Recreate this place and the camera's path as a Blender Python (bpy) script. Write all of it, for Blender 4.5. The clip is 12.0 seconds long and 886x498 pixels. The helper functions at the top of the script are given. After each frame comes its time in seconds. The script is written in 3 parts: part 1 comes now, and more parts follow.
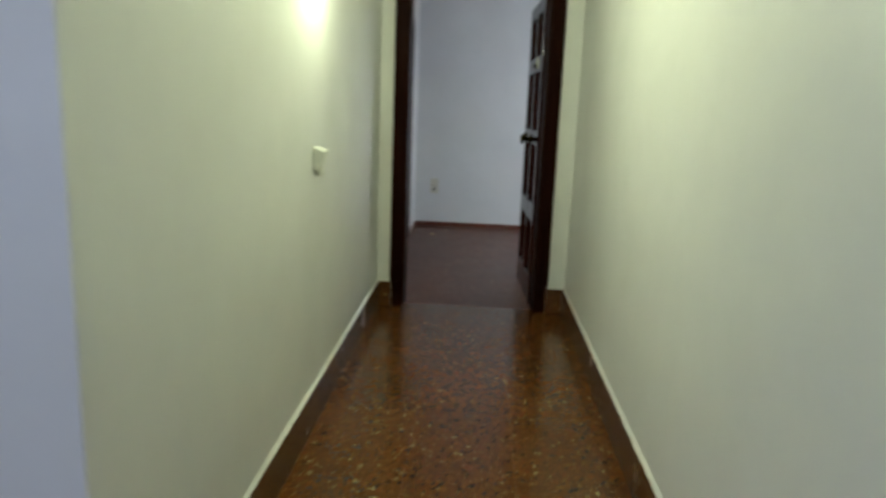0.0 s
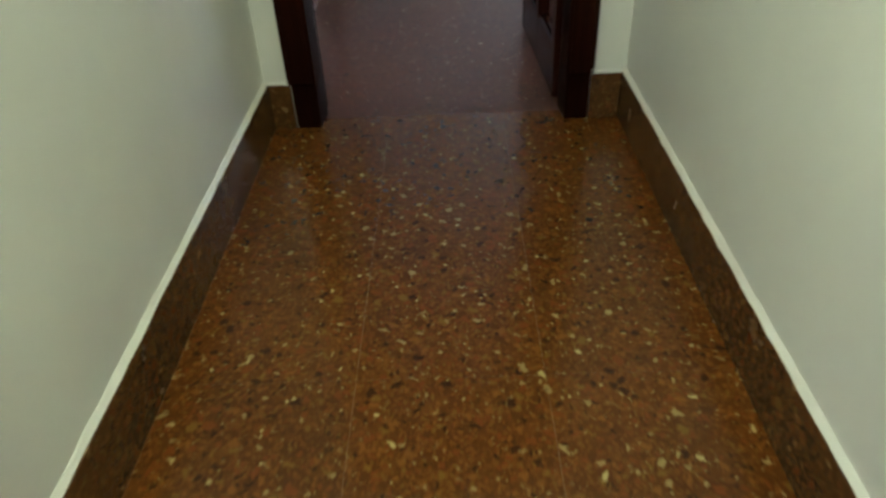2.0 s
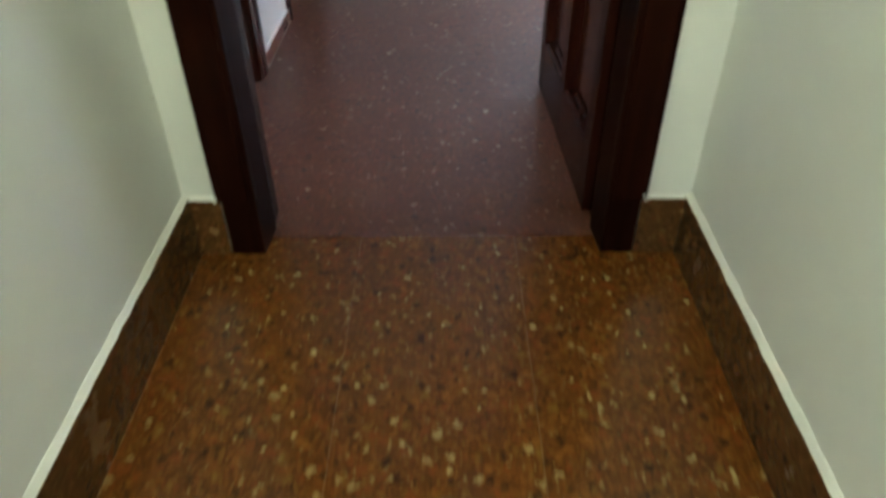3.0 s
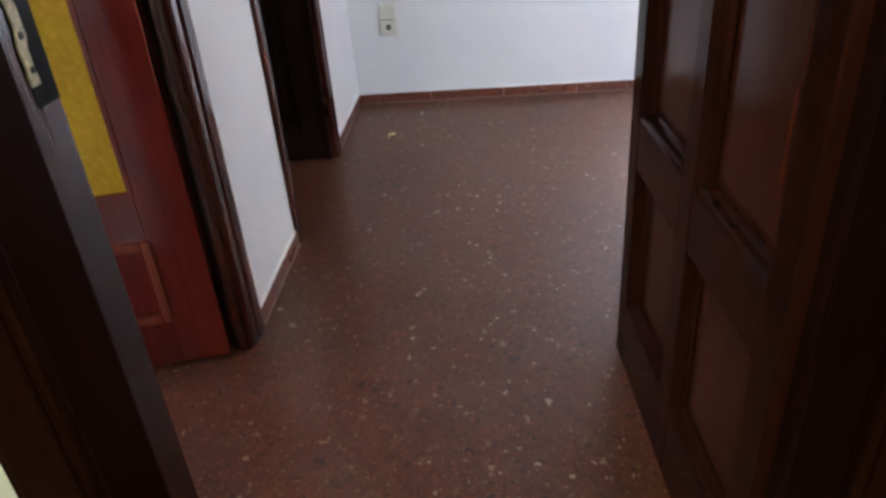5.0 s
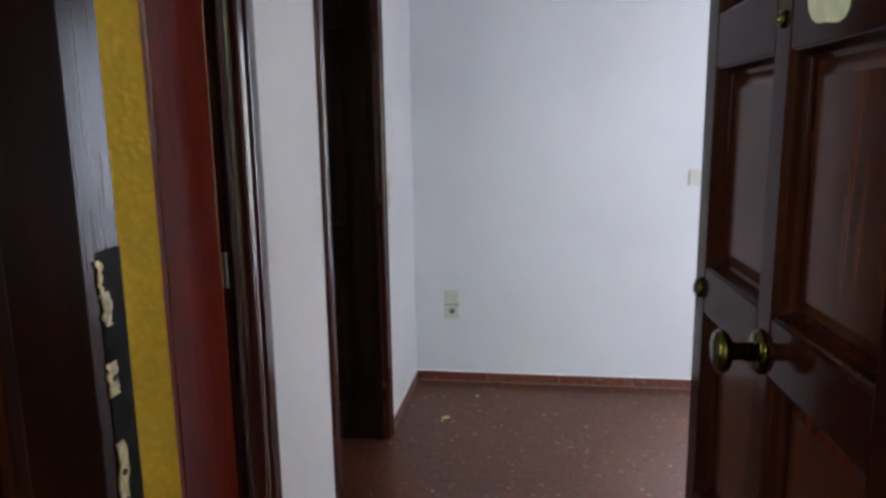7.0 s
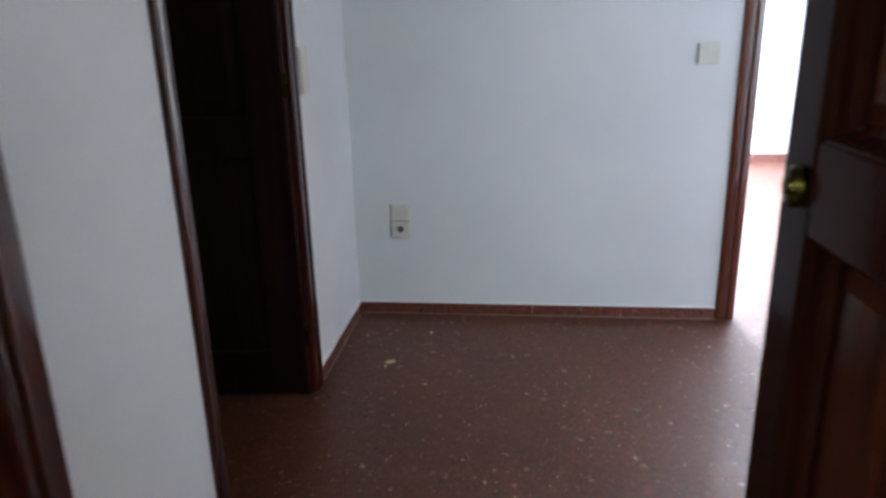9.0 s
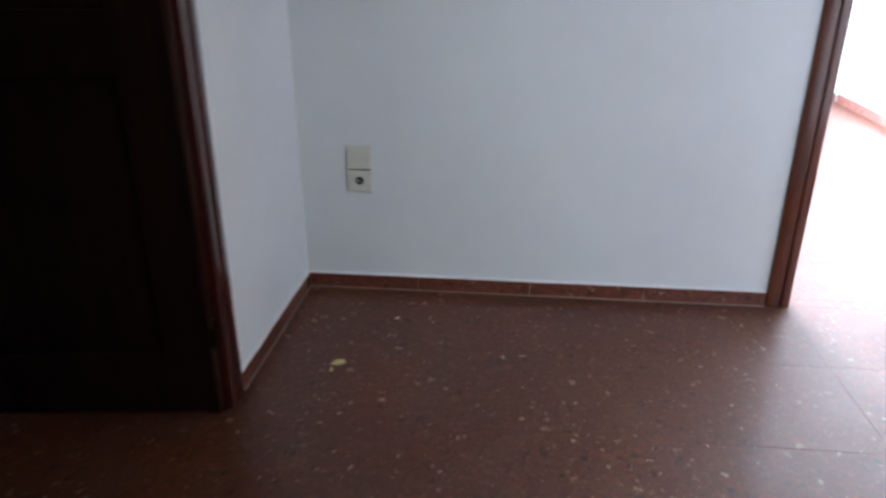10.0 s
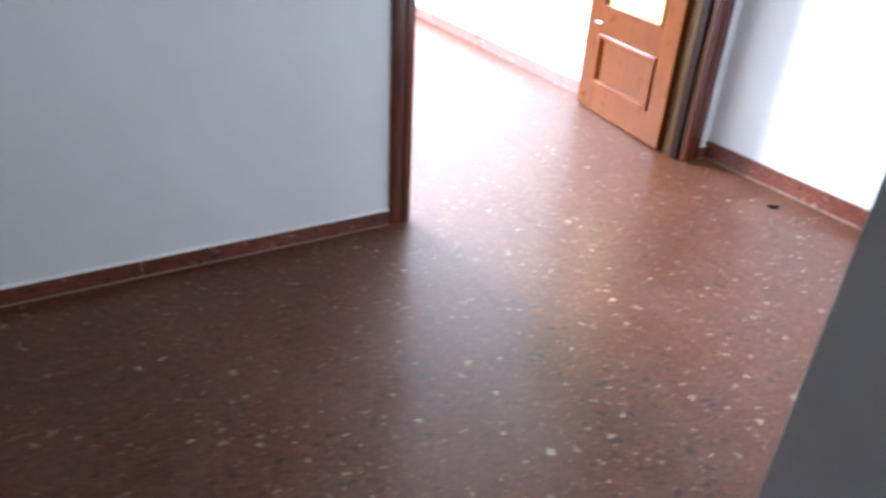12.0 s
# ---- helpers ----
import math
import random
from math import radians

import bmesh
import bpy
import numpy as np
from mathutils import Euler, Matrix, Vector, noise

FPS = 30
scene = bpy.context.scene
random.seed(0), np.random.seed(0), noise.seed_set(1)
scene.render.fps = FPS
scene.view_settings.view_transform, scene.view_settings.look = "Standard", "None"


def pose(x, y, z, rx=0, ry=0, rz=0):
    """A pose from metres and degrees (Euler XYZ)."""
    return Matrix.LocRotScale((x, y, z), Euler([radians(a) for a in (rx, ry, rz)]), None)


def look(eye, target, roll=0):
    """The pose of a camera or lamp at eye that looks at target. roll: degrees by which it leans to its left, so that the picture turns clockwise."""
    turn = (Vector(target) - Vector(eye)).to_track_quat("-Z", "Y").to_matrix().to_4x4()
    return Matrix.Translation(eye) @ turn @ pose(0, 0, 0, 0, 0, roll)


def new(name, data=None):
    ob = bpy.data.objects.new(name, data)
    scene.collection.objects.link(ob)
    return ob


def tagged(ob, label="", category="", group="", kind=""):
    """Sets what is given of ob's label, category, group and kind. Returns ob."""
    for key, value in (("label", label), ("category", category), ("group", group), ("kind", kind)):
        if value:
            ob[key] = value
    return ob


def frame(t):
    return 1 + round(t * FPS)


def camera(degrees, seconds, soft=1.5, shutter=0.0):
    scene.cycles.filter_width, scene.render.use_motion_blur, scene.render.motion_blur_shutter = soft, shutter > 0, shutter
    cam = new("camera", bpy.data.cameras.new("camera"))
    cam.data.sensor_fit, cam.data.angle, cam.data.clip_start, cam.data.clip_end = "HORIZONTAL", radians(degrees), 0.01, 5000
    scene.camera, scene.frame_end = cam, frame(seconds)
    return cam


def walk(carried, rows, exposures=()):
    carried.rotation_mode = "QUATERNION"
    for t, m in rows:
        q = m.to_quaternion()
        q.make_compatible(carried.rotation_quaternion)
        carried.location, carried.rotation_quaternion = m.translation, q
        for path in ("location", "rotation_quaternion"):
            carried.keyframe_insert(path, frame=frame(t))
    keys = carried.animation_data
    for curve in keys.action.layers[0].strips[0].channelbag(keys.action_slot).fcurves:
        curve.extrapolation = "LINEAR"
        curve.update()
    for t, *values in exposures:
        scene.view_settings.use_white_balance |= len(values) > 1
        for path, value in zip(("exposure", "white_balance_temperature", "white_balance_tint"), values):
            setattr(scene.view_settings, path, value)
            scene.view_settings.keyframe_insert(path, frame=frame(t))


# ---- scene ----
cam = camera(64.4, 12.0, soft=2.9, shutter=0.5)
PATH = [
    (0, (0.615, -4.457, 1.291), (0.526, -2.498, 0.899), 2.2),
    (0.5, (0.594, -3.915, 1.275), (0.673, -1.963, 0.848), 1.4),
    (1, (0.598, -3.339, 1.256), (0.557, -1.473, 0.536), 0.7),
    (1.5, (0.606, -2.73, 1.144), (0.557, -0.962, 0.21), -0.7),
    (2, (0.621, -2.245, 1.093), (0.583, -0.626, -0.08), -2.7),
    (2.5, (0.619, -1.806, 1.08), (0.561, -0.243, -0.167), -1.7),
    (3, (0.624, -1.391, 1.112), (0.612, 0.186, -0.119), -0.6),
    (3.5, (0.633, -0.98, 1.146), (0.611, 0.67, 0.017), -1.1),
    (3.7, (0.627, -0.849, 1.164), (0.574, 0.824, 0.07), -1.9),
    (5.3, (0.629, -0.539, 1.236), (0.485, 1.234, 0.321), -4.8),
    (5.5, (0.631, -0.542, 1.265), (0.474, 1.265, 0.421), -4.7),
    (6, (0.628, -0.535, 1.356), (0.436, 1.355, 0.728), -3.0),
    (6.5, (0.628, -0.537, 1.441), (0.371, 1.397, 1.003), -2.0),
    (6.7, (0.63, -0.535, 1.465), (0.36, 1.413, 1.101), -1.1),
    (8.3, (0.634, -0.244, 1.381), (0.351, 1.704, 1.028), -0.6),
    (8.5, (0.634, -0.159, 1.341), (0.368, 1.767, 0.869), -1.3),
    (9, (0.685, 0.237, 1.274), (0.465, 2.133, 0.678), -1.4),
    (9.5, (0.663, 0.622, 1.19), (0.401, 2.482, 0.506), -0.7),
    (10, (0.66, 0.992, 1.127), (0.474, 2.828, 0.356), 0.1),
    (10.5, (0.684, 1.232, 1.169), (0.782, 3.033, 0.306), -1.1),
    (11, (0.523, 1.3, 1.162), (1.075, 2.998, 0.262), -1.7),
    (11.5, (0.477, 1.296, 1.158), (1.215, 2.884, 0.19), -3.1),
    (12, (0.577, 1.319, 1.154), (1.487, 2.8, 0.165), 3.4),
]
walk(cam, [(t, look(eye, target, roll)) for t, eye, target, roll in PATH],
     exposures=[(0, 0.35, 6400, 8), (0.5, 0.28, 6400, 8), (1.0, 0.33, 6400, 8), (1.5, 0.58, 6300, 10), (2.0, 0.78, 6150, 11), (2.5, 1.08, 6000, 12), (3.7, 1.28, 6200, 14), (5.3, 1.33, 6350, 18), (5.8, 1.32, 6350, 18), (6.5, 1.07, 6300, 18), (6.8, 1.01, 6300, 17),
                (8.3, 0.75, 6150, 15), (8.8, 0.69, 6100, 14), (9.1, 0.67, 6100, 13), (9.5, 0.69, 6100, 13), (10.5, 0.67, 6100, 13), (12, 0.56, 6050, 13)])

# ---- world and lights ----
world = bpy.data.worlds.new("daylight")
world.use_nodes = True
scene.world = world
sky = world.node_tree.nodes.new("ShaderNodeTexSky")
sky.sky_type = 'NISHITA'
sky.sun_disc = False
sky.sun_elevation, sky.sun_rotation = radians(40), radians(200)
backdrop_light = world.node_tree.nodes["Background"]
backdrop_light.inputs["Strength"].default_value = 0.10
world.node_tree.links.new(sky.outputs[0], backdrop_light.inputs["Color"])


def area_lamp(name, place, target, sx, sy, watts, colour):
    data = bpy.data.lights.new(name, 'AREA')
    data.shape, data.size, data.size_y = 'RECTANGLE', sx, sy
    data.energy, data.color = watts, colour
    ob = new(name, data)
    ob.matrix_world = look(place, target)
    return ob


# daylight in the window openings
area_lamp("living_window_light", (-0.86, 4.72, 1.35), (1.0, 4.72, 1.0), 1.9, 1.85, 12, (0.78, 0.88, 1.0))
area_lamp("balcony_window_light", (1.08, 7.18, 1.65), (1.5, 3.2, 0.4), 1.3, 1.5, 800, (0.77, 0.88, 1.0))
# unseen window light, added to brighten the hall's far wall and floor
area_lamp("patio_window_light", (2.52, 0.17, 1.5), (2.0, 3.2, 1.1), 0.80, 1.15, 12, (0.72, 0.84, 1.0))
area_lamp("lobby_window_light", (-1.3, -6.42, 1.6), (-1.3, -3.4, 1.2), 1.3, 1.2, 24, (0.62, 0.72, 1.0))
area_lamp("side_room_window_light", (-2.62, 0.35, 1.5), (-1.0, 0.6, 1.0), 1.0, 1.2, 26, (0.75, 0.82, 1.0))
# the corridor's ceiling lamp
lamp = bpy.data.lights.new("corridor_lamp_light", 'POINT')
lamp.energy, lamp.color, lamp.shadow_soft_size = 13.0, (0.91, 1.0, 0.61), 0.11
new("corridor_lamp_light", lamp).location = (0.6, -2.15, 2.32)

bulb = bpy.data.lights.new("wall_lamp_light", 'POINT')
bulb.energy, bulb.color, bulb.shadow_soft_size = 12, (0.92, 1.0, 0.66), 0.05
new("wall_lamp_light", bulb).location = (0.090, -1.80, 1.86)

# ---- materials ----


def mat(name):
    m = bpy.data.materials.new(name)
    m.use_nodes = True
    return m, m.node_tree.nodes, m.node_tree.links, m.node_tree.nodes["Principled BSDF"]


def mapped(nodes, links, scale=(1, 1, 1), world_space=True):
    src = nodes.new("ShaderNodeNewGeometry").outputs["Position"] if world_space else nodes.new("ShaderNodeTexCoord").outputs["Object"]
    mp = nodes.new("ShaderNodeMapping")
    mp.inputs["Scale"].default_value = scale
    links.new(src, mp.inputs["Vector"])
    return mp.outputs[0]


def noise_tex(nodes, links, vec, scale, detail=4.0, rough=0.55):
    n = nodes.new("ShaderNodeTexNoise")
    n.inputs["Scale"].default_value, n.inputs["Detail"].default_value, n.inputs["Roughness"].default_value = scale, detail, rough
    links.new(vec, n.inputs["Vector"])
    return n.outputs[0]


def ramp(nodes, links, fac, stops, mode='LINEAR'):
    r = nodes.new("ShaderNodeValToRGB")
    r.color_ramp.interpolation = mode
    while len(r.color_ramp.elements) < len(stops):
        r.color_ramp.elements.new(0.5)
    for e, (p, c) in zip(r.color_ramp.elements, stops):
        e.position, e.color = p, (c, c, c, 1) if isinstance(c, (int, float)) else (*c, 1)
    links.new(fac, r.inputs[0])
    return r.outputs[0]


def mix(nodes, links, fac, a, b, mode='MIX'):
    x = nodes.new("ShaderNodeMix")
    x.data_type, x.blend_type = 'RGBA', mode
    for sock, v in ((x.inputs[0], fac), (x.inputs[6], a), (x.inputs[7], b)):
        if hasattr(v, "is_linked"):
            links.new(v, sock)
        else:
            sock.default_value = v if isinstance(v, (int, float)) else (*v, 1)
    return x.outputs[2]


def bump(nodes, links, bsdf, height, strength, distance):
    b = nodes.new("ShaderNodeBump")
    b.inputs["Strength"].default_value, b.inputs["Distance"].default_value = strength, distance
    links.new(height, b.inputs["Height"])
    links.new(b.outputs[0], bsdf.inputs["Normal"])


def terrazzo(name, base, base2, light, dark, rough=(0.13, 0.22), bold=0.6, dust=0.0, coat=0.0, flecks=0.0, spec=0.5, fine=1.0, tint=(1.0, 1.0, 1.0)):
    m, n, l, p = mat(name)
    p.inputs["Specular IOR Level"].default_value = spec
    p.inputs["Specular Tint"].default_value = (*tint, 1)
    v = mapped(n, l)
    wob = n.new("ShaderNodeTexNoise")
    wob.inputs["Scale"].default_value = 70
    l.new(v, wob.inputs["Vector"])
    warp = n.new("ShaderNodeVectorMath")
    warp.operation = 'MULTIPLY_ADD'
    l.new(wob.outputs["Color"], warp.inputs[0])
    warp.inputs[1].default_value = (0.022, 0.022, 0.022)
    l.new(v, warp.inputs[2])

    def chips(scale, keep, tone_stops):
        vo, edge = n.new("ShaderNodeTexVoronoi"), n.new("ShaderNodeTexVoronoi")
        vo.feature, edge.feature = 'F1', 'DISTANCE_TO_EDGE'
        for node in (vo, edge):
            node.inputs["Scale"].default_value = scale
            l.new(warp.outputs[0], node.inputs["Vector"])
        sep = n.new("ShaderNodeSeparateColor")
        l.new(vo.outputs["Color"], sep.inputs[0])
        tone = ramp(n, l, sep.outputs[0], tone_stops, 'CONSTANT')
        inset = n.new("ShaderNodeMath")
        inset.operation = 'MULTIPLY_ADD'
        l.new(sep.outputs[1], inset.inputs[0])
        inset.inputs[1].default_value, inset.inputs[2].default_value = 0.26, 0.04
        inside = n.new("ShaderNodeMath")
        inside.operation = 'GREATER_THAN'
        l.new(edge.outputs["Distance"], inside.inputs[0])
        l.new(inset.outputs[0], inside.inputs[1])
        chosen = n.new("ShaderNodeMath")
        chosen.operation = 'LESS_THAN'
        l.new(sep.outputs[2], chosen.inputs[0])
        chosen.inputs[1].default_value = keep
        both = n.new("ShaderNodeMath")
        both.operation = 'MULTIPLY'
        l.new(inside.outputs[0], both.inputs[0])
        l.new(chosen.outputs[0], both.inputs[1])
        return both.outputs[0], tone

    ground = mix(n, l, ramp(n, l, noise_tex(n, l, v, 28, 5, 0.6), ((0.35, 0.0), (0.65, 1.0))), base, base2)
    patches = ramp(n, l, noise_tex(n, l, v, 2.2, 3), ((0.3, 0.86), (0.7, 1.1)))
    ground = mix(n, l, 1.0, ground, patches, 'MULTIPLY')
    rust = (base[0] * 1.25, base[1] * 0.95, base[2] * 1.0)
    warm = (base[0] * 1.45, base[1] * 1.5, base[2] * 1.4)
    olive = (base[0] * 1.25, base[1] * 1.75, base[2] * 1.6)
    pale = tuple(a * 0.45 + b * 0.55 for a, b in zip(base, light))
    fa, ta = chips(52 * fine, bold, ((0.0, dark), (0.15, base2), (0.45, rust), (0.68, warm), (0.84, olive), (0.95, pale), (0.985, light)))
    fb, tb = chips(80 * fine, 0.75 * bold + 0.15, ((0.0, dark), (0.18, base2), (0.42, rust), (0.64, warm), (0.82, olive), (0.93, pale), (0.97, light)))
    fc, tc = chips(170, 0.8, ((0.0, base2), (0.45, warm), (0.80, olive), (0.95, pale)))
    col = mix(n, l, fc, ground, tc)
    col = mix(n, l, fb, col, tb)
    col = mix(n, l, fa, col, ta)
    if flecks:
        fd_, td_ = chips(56 * fine, flecks, ((0.0, dark), (0.25, pale), (0.5, light)))
        worn = n.new("ShaderNodeMath")
        worn.operation = 'MULTIPLY'
        l.new(fd_, worn.inputs[0])
        l.new(ramp(n, l, noise_tex(n, l, v, 2.6, 4), ((0.42, 0.10), (0.60, 0.95))), worn.inputs[1])
        col = mix(n, l, worn.outputs[0], col, td_)
    info = n.new("ShaderNodeObjectInfo")
    col = mix(n, l, 1.0, col, ramp(n, l, info.outputs["Random"], ((0.0, 0.95), (1.0, 1.05))), 'MULTIPLY')
    stain = noise_tex(n, l, v, 5.5, 6, 0.65)
    if dust:
        col = mix(n, l, ramp(n, l, stain, ((0.45, 0.0), (0.75, dust))), col, (0.42, 0.33, 0.30))
    l.new(col, p.inputs["Base Color"])
    l.new(ramp(n, l, stain, ((0.3, rough[0]), (0.75, rough[1]))), p.inputs["Roughness"])
    if coat:
        p.inputs["Coat Weight"].default_value = coat
        p.inputs["Coat Roughness"].default_value = 0.17
    bump(n, l, p, noise_tex(n, l, v, 7, 3), 0.012, 0.01)
    return m


def paint(name, colour, rough=0.55, rel=0.12):
    m, n, l, p = mat(name)
    v = mapped(n, l)
    big = noise_tex(n, l, v, 1.3, 4, 0.6)
    c2 = tuple(c * 0.91 for c in colour)
    col = mix(n, l, ramp(n, l, big, ((0.3, 0.0), (0.7, 1.0))), colour, c2)
    smudge = ramp(n, l, noise_tex(n, l, v, 6.0, 6, 0.7), ((0.62, 0.0), (0.85, 0.35)))
    col = mix(n, l, smudge, col, tuple(c * 0.84 for c in colour))
    l.new(col, p.inputs["Base Color"])
    l.new(ramp(n, l, big, ((0.3, rough - 0.08), (0.7, rough + 0.06))), p.inputs["Roughness"])
    a = n.new("ShaderNodeMath")
    a.operation = 'MULTIPLY_ADD'
    l.new(noise_tex(n, l, v, 9, 3), a.inputs[0])
    a.inputs[1].default_value = 2.0
    l.new(noise_tex(n, l, v, 160, 2), a.inputs[2])
    bump(n, l, p, a.outputs[0], rel, 0.004)
    return m


def wood(name, dark, light, rough=0.32, grain_axis=2, coat=0.0, spec=0.35):
    m, n, l, p = mat(name)
    sc = [14.0, 14.0, 14.0]
    sc[grain_axis] = 0.8
    v = mapped(n, l, tuple(sc))
    g = noise_tex(n, l, v, 3.0, 6, 0.6)
    fine = noise_tex(n, l, v, 14.0, 3, 0.6)
    col = mix(n, l, ramp(n, l, g, ((0.32, 0.0), (0.68, 1.0))), dark, light)
    col = mix(n, l, ramp(n, l, fine, ((0.5, 0.0), (0.75, 0.45))), col, tuple(c * 0.55 for c in dark))
    info = n.new("ShaderNodeObjectInfo")
    col = mix(n, l, 1.0, col, ramp(n, l, info.outputs["Random"], ((0.0, 0.88), (1.0, 1.1))), 'MULTIPLY')
    l.new(col, p.inputs["Base Color"])
    wear = noise_tex(n, l, mapped(n, l), 9, 4)
    l.new(ramp(n, l, wear, ((0.3, rough), (0.75, rough + 0.07))), p.inputs["Roughness"])
    p.inputs["Coat Weight"].default_value = coat
    p.inputs["Specular IOR Level"].default_value = spec
    p.inputs["Coat Roughness"].default_value = 0.15
    bump(n, l, p, fine, 0.05, 0.001)
    return m


def plain(name, colour, rough=0.4, metal=0.0, noise_scale=30, amount=0.12, spec=0.5):
    m, n, l, p = mat(name)
    p.inputs["Specular IOR Level"].default_value = spec
    v = mapped(n, l)
    f = noise_tex(n, l, v, noise_scale, 4)
    l.new(mix(n, l, ramp(n, l, f, ((0.35, 0.0), (0.7, 1.0))), colour, tuple(c * (1 - amount * 2) for c in colour)), p.inputs["Base Color"])
    l.new(ramp(n, l, f, ((0.3, rough * 0.8), (0.7, rough * 1.25))), p.inputs["Roughness"])
    p.inputs["Metallic"].default_value = metal
    return m


def amber_glass(name, light, deep):
    m, n, l, p = mat(name)
    v = mapped(n, l)
    vo = n.new("ShaderNodeTexVoronoi")
    vo.feature = 'SMOOTH_F1'
    vo.inputs["Scale"].default_value = 55
    l.new(v, vo.inputs["Vector"])
    col = mix(n, l, ramp(n, l, vo.outputs["Distance"], ((0.15, 0.0), (0.55, 1.0))), light, deep)
    l.new(col, p.inputs["Base Color"])
    p.inputs["Roughness"].default_value = 0.34
    p.inputs["Specular IOR Level"].default_value = 0.25
    p.inputs["Transmission Weight"].default_value = 0.15
    bump(n, l, p, vo.outputs["Distance"], 0.55, 0.008)
    return m


M_FLOOR = terrazzo("brown_terrazzo", (0.124, 0.042, 0.0085), (0.088, 0.027, 0.006), (0.40, 0.31, 0.12), (0.044, 0.016, 0.006), (0.15, 0.25), bold=0.52, flecks=0.06, spec=0.36)
# same terrazzo as the corridor's; the hall's light is put into this redder colour
M_FLOOR_HALL = terrazzo("hall_lit_terrazzo", (0.102, 0.0270, 0.0088), (0.073, 0.0182, 0.0062), (0.33, 0.24, 0.15), (0.032, 0.010, 0.007), (0.46, 0.58), bold=0.34, dust=0.06, coat=0.22, flecks=0.07, spec=0.48, fine=0.95, tint=(1.0, 0.89, 0.84))
M_SKIRT = terrazzo("skirting_terrazzo", (0.100, 0.044, 0.015), (0.082, 0.035, 0.012), (0.24, 0.15, 0.06), (0.060, 0.024, 0.010), (0.2, 0.3), bold=0.3)
M_SKIRT_HALL = terrazzo("red_skirting_terrazzo", (0.145, 0.040, 0.024), (0.115, 0.030, 0.018), (0.32, 0.20, 0.14), (0.06, 0.018, 0.012), (0.25, 0.4), bold=0.35)
M_WALL = paint("white_corridor_paint", (0.80, 0.80, 0.77), 0.42)
M_WALL_HALL = paint("white_hall_paint", (0.76, 0.765, 0.77), 0.6)
M_CEIL = paint("white_ceiling_paint", (0.82, 0.82, 0.80), 0.7)
M_DOOR = wood("dark_walnut_varnish", (0.017, 0.0042, 0.0026), (0.032, 0.0078, 0.0044), 0.08, spec=0.075)
M_FRAME = wood("dull_walnut_frame_varnish", (0.010, 0.0028, 0.0016), (0.020, 0.0050, 0.0026), 0.34, spec=0.02)
M_DOOR_PANEL = wood("walnut_panel_varnish", (0.032, 0.0076, 0.0034), (0.070, 0.0172, 0.0064), 0.12, spec=0.17)
M_REBATE = wood("polished_walnut_rebate_varnish", (0.012, 0.0036, 0.0024), (0.030, 0.0080, 0.0044), 0.20, spec=0.15)
M_RED = wood("red_mahogany_varnish", (0.150, 0.0155, 0.012), (0.205, 0.026, 0.015), 0.10, spec=0.75)
# mouldings lighter than their leaves: the light they catch is painted in
M_RED_LIT_EDGE = wood("red_moulding_painted_highlight", (0.26, 0.055, 0.032), (0.36, 0.085, 0.048), 0.22, spec=0.4)
M_SUNLIT_EDGE = wood("sunlit_moulding_painted_highlight", (0.120, 0.026, 0.004), (0.175, 0.040, 0.005), 0.22, spec=0.18)
# the other door's red mahogany, with its daylit orange put into the colour
M_SUNLIT = wood("sunlit_tone_mahogany_varnish", (0.092, 0.0215, 0.0028), (0.130, 0.0325, 0.0036), 0.26, spec=0.10)
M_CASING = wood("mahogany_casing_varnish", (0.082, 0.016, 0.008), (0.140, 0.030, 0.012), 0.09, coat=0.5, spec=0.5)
# darker copy of the casing varnish, shade on the left doorways painted in
M_CASING_SHADED = wood("shaded_mahogany_casing_varnish", (0.036, 0.0066, 0.0052), (0.062, 0.0115, 0.0072), 0.12, coat=0.3, spec=0.4)
M_JAMB = wood("dull_olive_brown_wood", (0.070, 0.034, 0.012), (0.125, 0.066, 0.024), 0.55, spec=0.08)
# dark of the unlit room put into the colour; door stops share it
M_SHADE_WOOD = wood("shade_toned_wood", (0.012, 0.005, 0.004), (0.024, 0.009, 0.006), 0.50, spec=0.07)
M_BRASS = plain("worn_brass", (0.088, 0.072, 0.015), 0.24, 1.0)
M_PLASTIC = plain("cream_plastic", (0.66, 0.64, 0.55), 0.35, amount=0.04)
M_PLASTIC_WHITE = plain("white_plastic", (0.80, 0.79, 0.74), 0.35, amount=0.03)
M_BOX = plain("overpainted_plastic", (0.76, 0.77, 0.70), 0.45, amount=0.04)
# living room skirting; the wash of strong daylight is put into its pale colour
M_SKIRT_LIVING = terrazzo("glare_paled_skirting_terrazzo", (0.20, 0.085, 0.070), (0.16, 0.066, 0.055), (0.5, 0.35, 0.28), (0.15, 0.06, 0.05), (0.25, 0.4), bold=0.35)
M_HOLE = plain("dark_hole", (0.02, 0.018, 0.015), 0.6)
M_STRIKE = plain("chipped_cream_metal", (0.74, 0.60, 0.38), 0.5, 0.0, 90, 0.3)
M_BLACK = plain("black_metal", (0.010, 0.009, 0.008), 0.6, 0.0, spec=0.06)
M_STEEL = plain("dull_steel", (0.55, 0.53, 0.50), 0.35, 1.0)
M_PAPER = plain("yellowed_sticker_paper", (0.66, 0.66, 0.40), 0.7)
M_GLASS = amber_glass("amber_cathedral_glass", (0.95, 0.62, 0.040), (0.86, 0.53, 0.024))
# the same amber glass, its colour paled to paint in daylight glare
M_GLASS_GLARE = amber_glass("glare_paled_amber_glass", (0.95, 0.78, 0.30), (0.84, 0.60, 0.14))
M_CAULK = plain("pale_grout", (0.34, 0.28, 0.23), 0.8)
